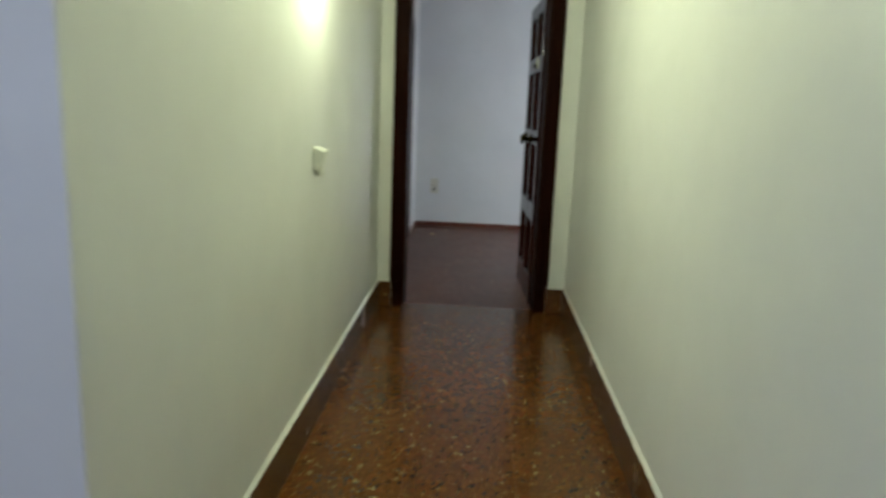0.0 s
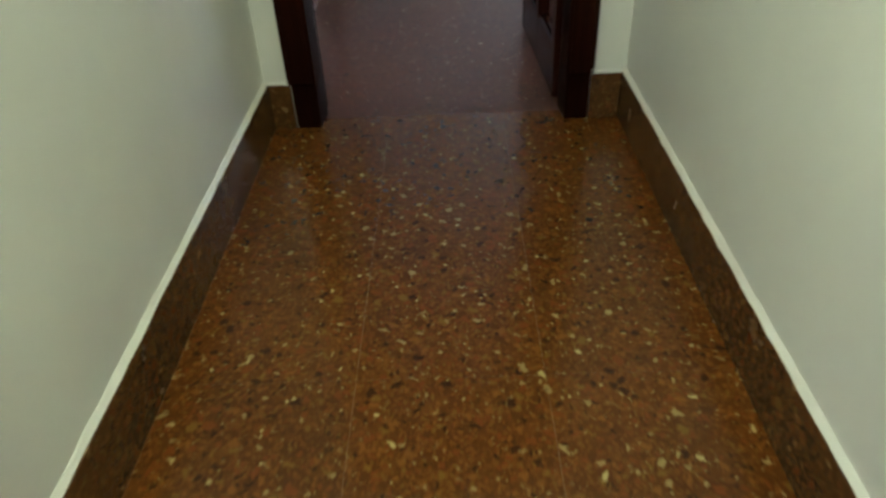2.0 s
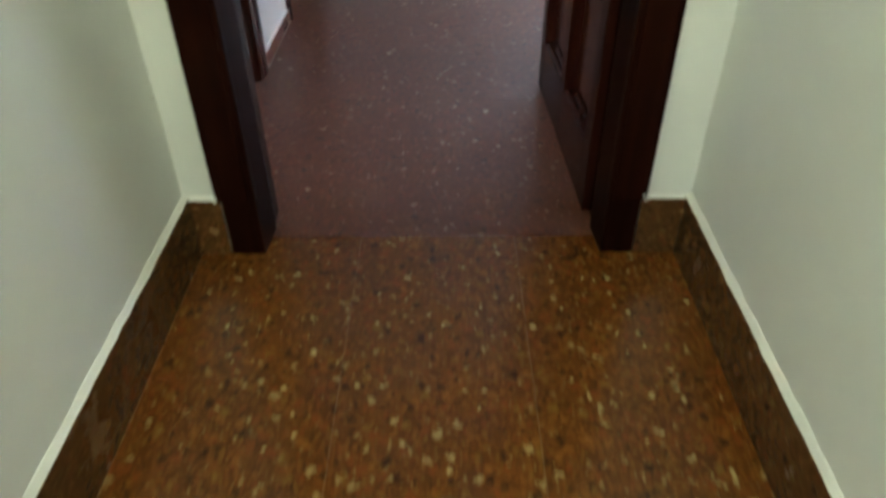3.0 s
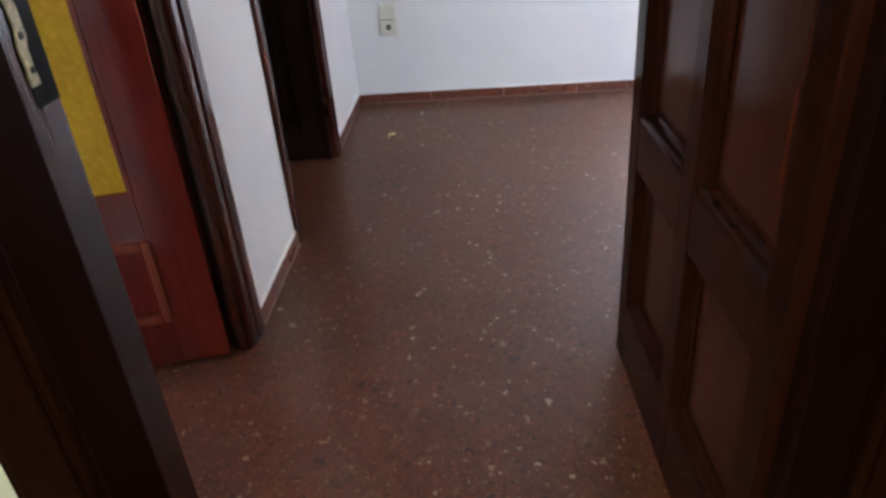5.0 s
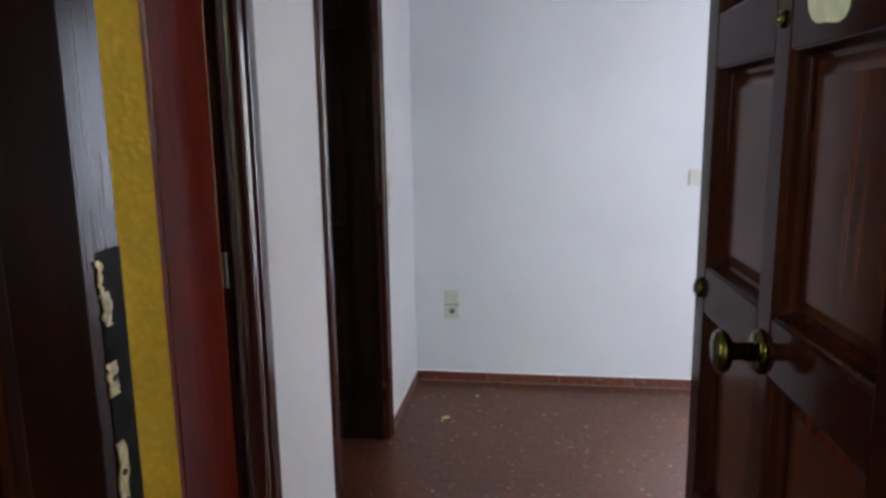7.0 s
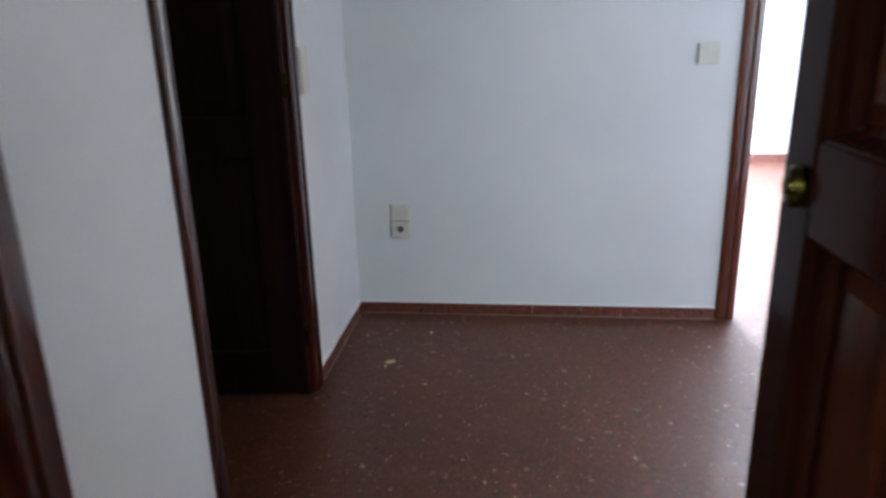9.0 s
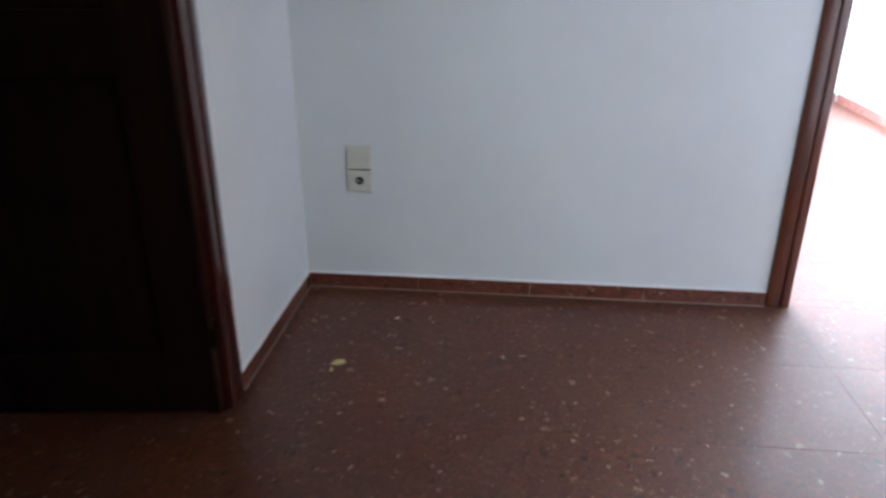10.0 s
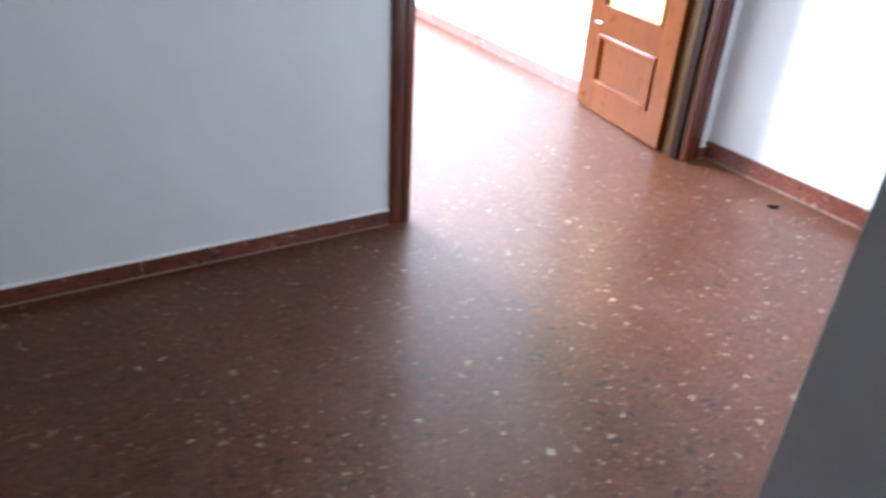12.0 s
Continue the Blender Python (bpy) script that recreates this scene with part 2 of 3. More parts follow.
M_FLAKE = plain("dry_paint_flake", (0.62, 0.50, 0.22), 0.7, amount=0.2)
M_GROUT = plain("pale_floor_grout", (0.30, 0.19, 0.10), 0.7)
M_GROUT_HALL = plain("dark_red_floor_grout", (0.10, 0.038, 0.024), 0.4)
M_CLEAR, _n, _l, _p = mat("clear_window_glass")
_p.inputs["Transmission Weight"].default_value, _p.inputs["Roughness"].default_value, _p.inputs["IOR"].default_value = 1.0, 0.02, 1.45
M_OPAL = plain("lit_opal_glass", (0.85, 0.86, 0.74), 0.25, amount=0.02)
M_OPAL.node_tree.nodes["Principled BSDF"].inputs["Emission Color"].default_value = (0.93, 1.0, 0.68, 1)
M_OPAL.node_tree.nodes["Principled BSDF"].inputs["Emission Strength"].default_value = 2.5
M_GROUND = plain("under_floor_mortar", (0.10, 0.06, 0.04), 0.9)

# ---- building helpers ----


def box_bm(x0, y0, z0, x1, y1, z1, bevel=0.0, bm=None):
    own = bmesh.new()
    bmesh.ops.create_cube(own, size=1.0)
    for v in own.verts:
        v.co = ((x0 + x1) / 2 + v.co.x * (x1 - x0), (y0 + y1) / 2 + v.co.y * (y1 - y0), (z0 + z1) / 2 + v.co.z * (z1 - z0))
    if bevel:
        bmesh.ops.bevel(own, geom=own.edges[:], offset=bevel, segments=2, affect='EDGES', profile=0.6)
    if bm is None:
        return own
    tmp = bpy.data.meshes.new("tmp")
    own.to_mesh(tmp)
    own.free()
    bm.from_mesh(tmp)
    bpy.data.meshes.remove(tmp)
    return bm


def boxes_bm(rows, bevel=0.0):
    bm = bmesh.new()
    for r in rows:
        box_bm(*r, bevel=bevel, bm=bm)
    return bm


def cyl_bm(radius, depth, segments=24, m=Matrix(), radius2=None):
    bm = bmesh.new()
    bmesh.ops.create_cone(bm, cap_ends=True, segments=segments, radius1=radius, radius2=radius if radius2 is None else radius2, depth=depth, matrix=m)
    return bm


def lathe_bm(profile, segments=28, m=Matrix()):
    """A turned shape about z from (radius, height) pairs."""
    bm = bmesh.new()
    rings = []
    for r, h in profile:
        rings.append([bm.verts.new(m @ Vector((r * math.cos(2 * math.pi * i / segments), r * math.sin(2 * math.pi * i / segments), h))) for i in range(segments)])
    for a, b in zip(rings, rings[1:]):
        for i in range(segments):
            bm.faces.new((a[i], a[(i + 1) % segments], b[(i + 1) % segments], b[i]))
    bm.faces.new(rings[0][::-1])
    bm.faces.new(rings[-1])
    return bm


def link(name, bm, material, smooth=False):
    bmesh.ops.recalc_face_normals(bm, faces=bm.faces[:])
    me = bpy.data.meshes.new(name)
    bm.to_mesh(me)
    bm.free()
    me.materials.append(material)
    if smooth:
        for f in me.polygons:
            f.use_smooth = True
    return new(name, me)


def part(name, bm, material, parent, label="", smooth=False):
    ob = link(name, bm, material, smooth)
    ob.parent = parent
    if label:
        ob["label"] = label
    return ob


def thing(name, m, label, category, group="", kind=""):
    ob = new(name)
    ob.matrix_world = m
    ob.empty_display_size = 0.1
    return tagged(ob, label, category, group, kind)


def structure(name, bm, material, label, category):
    return tagged(link(name, bm, material), label, category, "", "structure")


def frame_line(x0, z0, x1, z1, y0, y1, w, bevel=0.003):
    """Four mitred-looking strips round a rectangle in the xz plane, w wide, from y0 to y1."""
    return boxes_bm([(x0, y0, z0, x0 + w, y1, z1), (x1 - w, y0, z0, x1, y1, z1),
                     (x0 + w, y0, z0, x1 - w, y1, z0 + w), (x0 + w, y0, z1 - w, x1 - w, y1, z1)], bevel)


def raised_panel(x0, z0, x1, z1, y_edge, y_top, slope):
    """A fielded panel: its rim lies at y_edge, its field stands at y_top (towards -y if lower)."""
    bm = bmesh.new()
    a = [bm.verts.new(c) for c in ((x0, y_edge, z0), (x1, y_edge, z0), (x1, y_edge, z1), (x0, y_edge, z1))]
    b = [bm.verts.new(c) for c in ((x0 + slope, y_top, z0 + slope), (x1 - slope, y_top, z0 + slope), (x1 - slope, y_top, z1 - slope), (x0 + slope, y_top, z1 - slope))]
    for i in range(4):
        bm.faces.new((a[i], a[(i + 1) % 4], b[(i + 1) % 4], b[i]))
    bm.faces.new(b)
    bm.faces.new(a[::-1])
    return bm


def mitred_moulding(x0, z0, x1, z1, steps):
    """A moulding running round a rectangle in the xz plane; steps are (inset, y) pairs from its outer to its inner edge."""
    bm = bmesh.new()
    rings = [[bm.verts.new(c) for c in ((x0 + i, y, z0 + i), (x1 - i, y, z0 + i), (x1 - i, y, z1 - i), (x0 + i, y, z1 - i))] for i, y in steps]
    for a, b in zip(rings, rings[1:] + rings[:1]):
        for k in range(4):
            bm.faces.new((a[k], a[(k + 1) % 4], b[(k + 1) % 4], b[k]))
    return bm


# ---- the large structure ----
H = 2.52            # ceiling height
XL, XR = -0.015, 1.212   # corridor walls
YE = 0.030          # corridor end wall
XH = -0.072         # hall's left wall
YF = 3.288          # hall's far wall
XV = 1.215          # wall beside the front door
XHR = 3.150         # hall's right wall

structure("wall_corridor_left", boxes_bm([(XL - 0.14, -3.41, 0, XL, YE, H), (-2.6, -3.41, 0, XL - 0.14, -3.29, H)]), M_WALL,
          "off-white painted corridor wall with a worn sheen", "wall")
structure("wall_corridor_right", box_bm(XR, -6.6, 0, XR + 0.14, YE, H), M_WALL, "off-white painted corridor wall", "wall")
structure("wall_lobby", boxes_bm([(-2.74, -6.6, 0, -2.6, -3.29, H), (-2.6, -6.6, 0, -1.95, -6.46, H), (-0.65, -6.6, 0, XR, -6.46, H),
                                  (-1.95, -6.6, 0, -0.65, -6.46, 1.0), (-1.95, -6.6, 2.2, -0.65, -6.46, H)]), M_WALL, "off-white painted lobby wall", "wall")
# end wall with the front door's opening
structure("wall_entry_1", boxes_bm([(-2.74, YE, 0, 0.078, 0.2, H), (0.078, YE, 2.12, 1.092, 0.2, H)]), M_WALL, "off-white wall beside and above the front door", "wall")
# the window opening here is made up to let in the added hall light
structure("wall_entry_2", boxes_bm([(1.092, YE, 0, 2.09, 0.2, H), (2.95, YE, 0, 3.30, 0.2, H), (2.09, YE, 0, 2.95, 0.2, 0.9), (2.09, YE, 2.1, 2.95, 0.2, H)]), M_WALL,
          "off-white wall behind the front door with an added window opening", "wall")
structure("wall_hall_left_1", box_bm(XH - 0.12, 0.2, 0, XH, 0.30, H), M_WALL_HALL, "narrow white wall strip beside the glazed door", "wall")
structure("wall_hall_left_2", boxes_bm([(XH - 0.12, 1.082, 0, XH, 1.685, H), (XH - 0.12, 0.30, 2.07, XH, 1.082, H)]), M_WALL_HALL, "white hall wall between two doorways", "wall")
structure("wall_hall_left_3", boxes_bm([(XH - 0.12, 2.520, 0, XH, YF, H), (XH - 0.12, 1.685, 2.07, XH, 2.520, H)]), M_WALL_HALL, "white hall wall beyond the dark doorway", "wall")
structure("wall_hall_far", boxes_bm([(-2.74, YF, 0, 1.610, YF + 0.12, H), (3.012, YF, 0, 3.30, YF + 0.12, H), (1.610, YF, 2.07, 3.012, YF + 0.12, H)]), M_WALL_HALL,
          "white hall wall beside the double doorway", "wall")
structure("wall_vestibule", box_bm(XV, 0.2, 0, XV + 0.12, 1.617, H), M_WALL_HALL, "white wall corner in shade", "wall")
structure("wall_hall_right", box_bm(XHR, 0.2, 0, XHR + 0.145, YF, H), M_WALL_HALL, "white hall wall lit by daylight", "wall")
structure("wall_side_rooms", boxes_bm([(-2.74, 1.20, 0, XH - 0.12, 1.32, H), (-2.74, 1.32, 0, -2.62, YF, H), (-2.74, 0.2, 0, -2.66, 1.20, 0.9),
                                       (-2.74, 0.2, 2.1, -2.66, 1.20, H), (-2.74, 0.85, 0.9, -2.66, 1.20, 2.1)]), M_WALL_HALL, "white walls of the side rooms", "wall")
structure("wall_living_left", boxes_bm([(-1.0, YF + 0.12, 0, -0.88, 3.72, H), (-1.0, 5.72, 0, -0.88, 7.2, H), (-1.0, 3.72, 0, -0.88, 5.72, 0.35), (-1.0, 3.72, 2.3, -0.88, 5.72, H)]),
          M_WALL_HALL, "white living room wall with a wide window", "wall")
structure("wall_living_far", boxes_bm([(-1.0, 7.2, 0, 0.40, 7.32, H), (1.76, 7.2, 0, 3.9, 7.32, H), (0.40, 7.2, 0, 1.76, 7.32, 0.88), (0.40, 7.2, 2.42, 1.76, 7.32, H)]), M_WALL_HALL, "white far wall of the living room", "wall")
lw = structure("wall_living_right", box_bm(0, 0, 0, 0.12, 3.95, H), M_WALL_HALL, "white living room wall in strong daylight", "wall")
lw.matrix_world = pose(3.160, YF + 0.12, 0, 0, 0, -2.7)
structure("ceiling", boxes_bm([(-2.74, -6.6, H, 3.3, YF, H + 0.1), (-1.0, YF, H, 3.9, 7.32, H + 0.1)]), M_CEIL, "plain white ceiling", "ceiling")
ground = structure("ground", box_bm(-60, -60, -0.16, 60, 60, -0.14), M_GROUND, "dull ground outside", "ground")


def window_unit(name, m, w, h, label):
    """A two-leaf window; local x across, z up from its sill, seated in the wall's thickness."""
    f = thing(name, m, label, "window", kind="structure")
    part("window_frame", boxes_bm([(-w / 2, -0.03, 0, -w / 2 + 0.06, 0.03, h), (w / 2 - 0.06, -0.03, 0, w / 2, 0.03, h),
                                   (-w / 2 + 0.06, -0.03, 0, w / 2 - 0.06, 0.03, 0.06), (-w / 2 + 0.06, -0.03, h - 0.06, w / 2 - 0.06, 0.03, h),
                                   (-0.03, -0.03, 0.06, 0.03, 0.03, h - 0.06)], 0.004), M_PLASTIC_WHITE, f)
    for a, b in ((-w / 2 + 0.06, -0.03), (0.03, w / 2 - 0.06)):
        part("pane", box_bm(a, -0.003, 0.06, b, 0.003, h - 0.06), M_CLEAR, f).visible_shadow = False
    return f


window_unit("window_1", pose(-0.94, 4.72, 0.35, 0, 0, 90), 2.0, 1.95, "wide white-framed living room window")
window_unit("window_2", pose(1.08, 7.27, 0.88), 1.36, 1.54, "white-framed living room window")
# no window is known here; this one belongs to the added hall light
window_unit("window_5", pose(2.52, 0.10, 0.9), 0.86, 1.2, "unseen white-framed window added to light the hall")
window_unit("window_3", pose(-1.3, -6.54, 1.0), 1.3, 1.2, "white-framed lobby window")
window_unit("window_4", pose(-2.70, 0.525, 0.9, 0, 0, 90), 0.65, 1.2, "white-framed side room window")

# ceiling lamp of the corridor
cl = thing("ceiling_lamp", pose(0.6, -2.15, H), "round opal ceiling lamp giving greenish light", "lamp")
part("base", lathe_bm([(0.13, 0.0), (0.135, -0.01), (0.13, -0.03), (0.08, -0.035)]), M_PLASTIC_WHITE, cl, smooth=True)
part("diffuser", lathe_bm([(0.120, -0.034), (0.124, -0.042), (0.112, -0.062), (0.078, -0.080), (0.034, -0.089), (0.004, -0.091)], 32), M_OPAL, cl, "glowing opal glass bowl", True)

sc = thing("wall_lamp", pose(XL, -1.80, 1.91), "small white corridor wall lamp", "lamp")
part("back_plate", box_bm(0, -0.05, -0.04, 0.014, 0.05, 0.08, 0.004), M_PLASTIC_WHITE, sc)
part("arm", cyl_bm(0.010, 0.10, 14, pose(0.06, 0, 0.05, 0, 90, 0)), M_BRASS, sc)
part("shade", lathe_bm([(0.028, 0.06), (0.065, 0.045), (0.062, 0.043), (0.026, 0.055)], 24, pose(0.11, 0, 0.01)), M_PLASTIC_WHITE, sc, smooth=True)

# ---- front door frame and leaf ----
fd = thing("front_door_frame", pose(0, 0, 0), "dark varnished front door frame, scuffed near the floor", "door frame", kind="structure")
for side, x_out, x_in, x_reb, x_cas in (("left", 0.078, 0.165, 0.160, 0.068), ("right", 1.092, 1.008, 1.013, 1.102)):
    a, b = sorted((x_out, x_in))
    jb = box_bm(a, 0.016, 0.0, b, 0.128, 2.12, 0.004)
    for v in jb.verts:
        if abs(v.co.x - x_in) < 0.006:
            v.co.x += (1 if side == "left" else -1) * 0.08 * (v.co.y - 0.072)
    part("jamb", jb, M_FRAME, fd)
    a, b = sorted((x_out, x_reb))
    part("rebate", box_bm(a, 0.128, 0.0, b, 0.205, 2.12, 0.003), M_REBATE, fd)
    a, b = sorted((x_cas, x_in))
    part("casing", boxes_bm([(a, 0.006, 0.165, b, 0.0285, 2.19), (a + 0.012, 0.000, 0.168, b - 0.012, 0.010, 2.18)], 0.005), M_FRAME, fd)
part("lintel", box_bm(0.165, 0.016, 2.035, 1.008, 0.2, 2.12, 0.004), M_FRAME, fd)
part("lintel_casing", box_bm(0.052, 0.004, 2.10, 1.118, 0.0285, 2.20, 0.005), M_FRAME, fd)

for x, z, sd in ((0.070, 0.170, 1), (0.076, 0.176, 2), (1.099, 0.170, 3), (1.094, 0.177, 4)):
    rng = random.Random(sd)
    lump = bmesh.new()
    bmesh.ops.create_icosphere(lump, subdivisions=2, radius=0.009)
    for v in lump.verts:
        v.co = Vector((x, 0.012, z)) + Vector((v.co.x * 1.1, v.co.y * 0.7, v.co.z * 0.9)) * rng.uniform(0.7, 1.25)
    part("plaster_lump", lump, M_WALL, fd, "rough white plaster crumb")

# strike plate on the frame: chipped cream paint over dark metal
sp = part("strike_plate", box_bm(0.158, 0.160, 1.000, 0.1612, 0.2035, 1.332, 0.001), M_BLACK, fd, "chipped cream-painted strike plate")


def ragged_piece(z0, z1, y0, y1, seed):
    rng = random.Random(seed)
    n = 9
    left = [(y0 + rng.uniform(-0.001, 0.005), z0 + (z1 - z0) * i / n) for i in range(n + 1)]
    right = [(y1 + rng.uniform(-0.006, 0.001), z0 + (z1 - z0) * i / n) for i in range(n + 1)]
    bm = bmesh.new()
    rows = []
    for x in (0.1608, 0.1630):
        rows.append([bm.verts.new((x, y, z)) for y, z in left + right[::-1]])
    bm.faces.new(rows[0][::-1]), bm.faces.new(rows[1])
    m = len(rows[0])
    for i in range(m):
        bm.faces.new((rows[0][i], rows[0][(i + 1) % m], rows[1][(i + 1) % m], rows[1][i]))
    return bm


for z0, z1, y0, y1, sd in ((1.282, 1.322, 0.157, 0.167, 1), (1.248, 1.286, 0.160, 0.177, 2), (1.168, 1.206, 0.158, 0.176, 3), (1.024, 1.112, 0.159, 0.178, 4)):
    part("strike_piece", ragged_piece(z0, z1, y0, y1, sd), M_STRIKE, sp)
for z in (1.188, 1.075, 1.040):
    part("screw_hole", cyl_bm(0.004, 0.002, 12, pose(0.1634, 0.168, z, 0, 90, 0)), M_HOLE, sp)


def front_door():
    """Local x runs from the hinge to the free edge, y from the seen face back, z up."""
    W, HT, T = 0.815, 2.02, 0.045
    d = thing("front_door", Matrix(), "dark walnut panelled front door with brass knob, standing open", "door")
    cols = ((0.068, 0.376), (0.436, 0.744))
    rows = ((0.188, 0.558), (0.678, 1.072), (1.165, 1.556), (1.655, 1.935))
    stiles = ((0.0, 0.068), (0.376, 0.436), (0.744, W))
    for a, b in stiles:
        part("stile", box_bm(a, 0, 0.008, b, T, HT, 0.004), M_DOOR, d)
    zs = [0.008] + [z for r in rows for z in r] + [HT]
    for a, b in cols:
        for i in range(0, len(zs), 2):
            part("rail", box_bm(a, 0.0008, zs[i], b, T - 0.0008, zs[i + 1], 0.003), M_DOOR, d)
        for z0, z1 in rows:
            part("moulding", mitred_moulding(a, z0, b, z1, ((0.0, 0.003), (0.003, 0.0045), (0.006, 0.010), (0.008, 0.021), (0.011, 0.026), (0.018, 0.029), (0.018, 0.0345), (0.0, 0.0345))), M_DOOR, d)
            part("panel", raised_panel(a + 0.014, z0 + 0.014, b - 0.014, z1 - 0.014, 0.034, 0.025, 0.026), M_DOOR_PANEL, d)
            part("panel_back", box_bm(a, 0.0345, z0, b, T - 0.004, z1), M_DOOR_PANEL, d)
    # central knob
    turn = pose(0.410, 0, 1.100, 90)
    k = part("knob", lathe_bm([(0.016, 0.0), (0.014, 0.036), (0.016, 0.044), (0.029, 0.050), (0.034, 0.055), (0.0345, 0.062), (0.031, 0.068), (0.016, 0.072), (0.003, 0.073)], 32, turn), M_BRASS, d, "polished brass door knob", True)
    part("rosette", lathe_bm([(0.036, -0.001), (0.036, 0.004), (0.030, 0.010), (0.016, 0.012)], 32, turn), M_BRASS, k, smooth=True)
    lk = part("lock_cylinder", lathe_bm([(0.022, -0.001), (0.022, 0.006), (0.018, 0.010), (0.009, 0.010), (0.009, 0.013)], 24, pose(0.772, 0, 1.116, 90)), M_BRASS, d, "brass lock escutcheon", True)
    part("peephole", lathe_bm([(0.013, -0.001), (0.013, 0.005), (0.007, 0.007), (0.006, 0.003)], 20, pose(0.408, 0, 1.601, 90)), M_BRASS, d, "small brass peephole", True)
    part("key_slot", box_bm(0.770, -0.0145, 1.109, 0.774, -0.0125, 1.123), M_HOLE, lk)
    st = bmesh.new()
    n = 28
    vs = []
    for i in range(n):
        a = 2 * math.pi * i / n
        r = 1.0 + 0.10 * math.cos(3 * a + 0.6) + 0.05 * math.sin(5 * a)
        vs.append(st.verts.new((0.254 + 0.062 * r * math.cos(a), -0.0012, 1.611 + 0.038 * r * math.sin(a))))
    st.faces.new(vs)
    ext = bmesh.ops.extrude_face_region(st, geom=st.faces[:])
    bmesh.ops.translate(st, verts=[g for g in ext["geom"] if isinstance(g, bmesh.types.BMVert)], vec=(0, 0.001, 0))
    part("sticker", st, M_PAPER, d, "pale yellowed paper sticker")
    for z in (0.25, 1.02, 1.78):
        part("hinge", cyl_bm(0.008, 0.11, 16, pose(0.0, 0.052, z)), M_BRASS, d)
    return d


def mirrored(d):
    """Turns the leaf inside out, so that its detailed face looks to +y."""
    flip = Matrix.Diagonal((1, -1, 1, 1))
    for o in d.children_recursive:
        o.data.transform(flip)
        o.data.flip_normals()
    return d


leaf = mirrored(front_door())
leaf.matrix_world = pose(0.991, 0.187, 0, 0, 0, 92.3)


# ---- interior doors ----
def glazed_door(label, wood_mat, edge_mat, glass, hinges=(0.24, 1.115, 1.80), w=0.72):
    """Red mahogany leaf with one tall amber pane above a small fielded panel. Local x from hinge, seen face at y = 0 (and the same behind)."""
    T, HT, s = 0.036, 2.02, 0.128
    d = thing("interior_door", Matrix(), label, "door", "glazed interior doors")
    for a, b in ((0, s), (w - s, w)):
        part("stile", box_bm(a, 0, 0.008, b, T, HT, 0.003), wood_mat, d)
    for z0, z1 in ((0.008, 0.157), (0.390, 0.525), (1.88, HT)):
        part("rail", box_bm(s, 0.0006, z0, w - s, T - 0.0006, z1, 0.002), wood_mat, d)
    part("panel", box_bm(s, 0.008, 0.157, w - s, T - 0.008, 0.390), wood_mat, d)
    for y0, y1 in ((-0.007, 0.012), (T - 0.012, T + 0.007)):
        part("panel_moulding", frame_line(s - 0.008, 0.149, w - s + 0.008, 0.398, y0 - 0.003, y1 + 0.003, 0.026, 0.008), edge_mat, d)
        part("glazing_bead", frame_line(s - 0.004, 0.521, w - s + 0.004, 1.884, y0 + 0.003, y1 - 0.003, 0.014, 0.004), wood_mat, d)
    part("pane", box_bm(s, 0.014, 0.525, w - s, 0.020, 1.88), glass, d, "textured amber glass pane")
    for side in (-1, 1):
        h = part("handle", lathe_bm([(0.022, 0), (0.022, 0.008), (0.010, 0.010), (0.010, 0.045), (0.006, 0.048)], 20, pose(w - 0.06, 0 if side < 0 else T, 1.03, 90 if side < 0 else -90)), M_BRASS, d, "brass lever handle", True)
        y = -0.042 if side < 0 else T + 0.042
        part("lever", box_bm(w - 0.175, y - 0.007, 1.022, w - 0.05, y + 0.007, 1.038, 0.005), M_BRASS, h)
    for z in hinges:
        part("hinge", cyl_bm(0.007, 0.085, 14, pose(-0.004, -0.004, z)), M_STEEL, d)
    return d


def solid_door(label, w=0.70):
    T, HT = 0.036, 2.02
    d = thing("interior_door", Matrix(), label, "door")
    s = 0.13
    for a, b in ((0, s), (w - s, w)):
        part("stile", box_bm(a, 0, 0.008, b, T, HT, 0.003), M_SHADE_WOOD, d)
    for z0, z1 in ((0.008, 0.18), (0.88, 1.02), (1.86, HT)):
        part("rail", box_bm(s, 0.0006, z0, w - s, T - 0.0006, z1, 0.002), M_SHADE_WOOD, d)
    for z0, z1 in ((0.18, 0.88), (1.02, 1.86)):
        part("panel", raised_panel(s, z0, w - s, z1, 0.014, 0.006, 0.05), M_SHADE_WOOD, d)
        part("panel_back", box_bm(s, 0.0145, z0, w - s, T - 0.010, z1), M_SHADE_WOOD, d)
    for z in (0.24, 1.115, 1.80):
        part("hinge", boxes_bm([(0.002, -0.002, z - 0.04, 0.022, 0.002, z + 0.04), (-0.010, -0.005, z - 0.04, 0.0, 0.005, z + 0.04)], 0.001), M_BRASS, d)
    return d


# seen face looks to -y when local x runs to -x, so the leaf is turned by 180 degrees and faces are mirrored in depth
d1 = glazed_door("red mahogany door with amber glass, standing open into a side room", M_RED, M_RED_LIT_EDGE, M_GLASS, (1.115, 1.80))
d1.matrix_world = pose(-0.125, 1.058, 0, 0, 0, 193.5)
d2 = mirrored(solid_door("wooden door coloured almost black for the unlit room it stands open into"))
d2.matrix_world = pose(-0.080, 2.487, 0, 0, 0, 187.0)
d3 = glazed_door("mahogany door with amber glass, sunlit orange tone put into its colour, standing open", M_SUNLIT, M_SUNLIT_EDGE, M_GLASS_GLARE)
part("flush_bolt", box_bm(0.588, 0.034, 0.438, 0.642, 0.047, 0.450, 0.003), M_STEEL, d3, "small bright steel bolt")
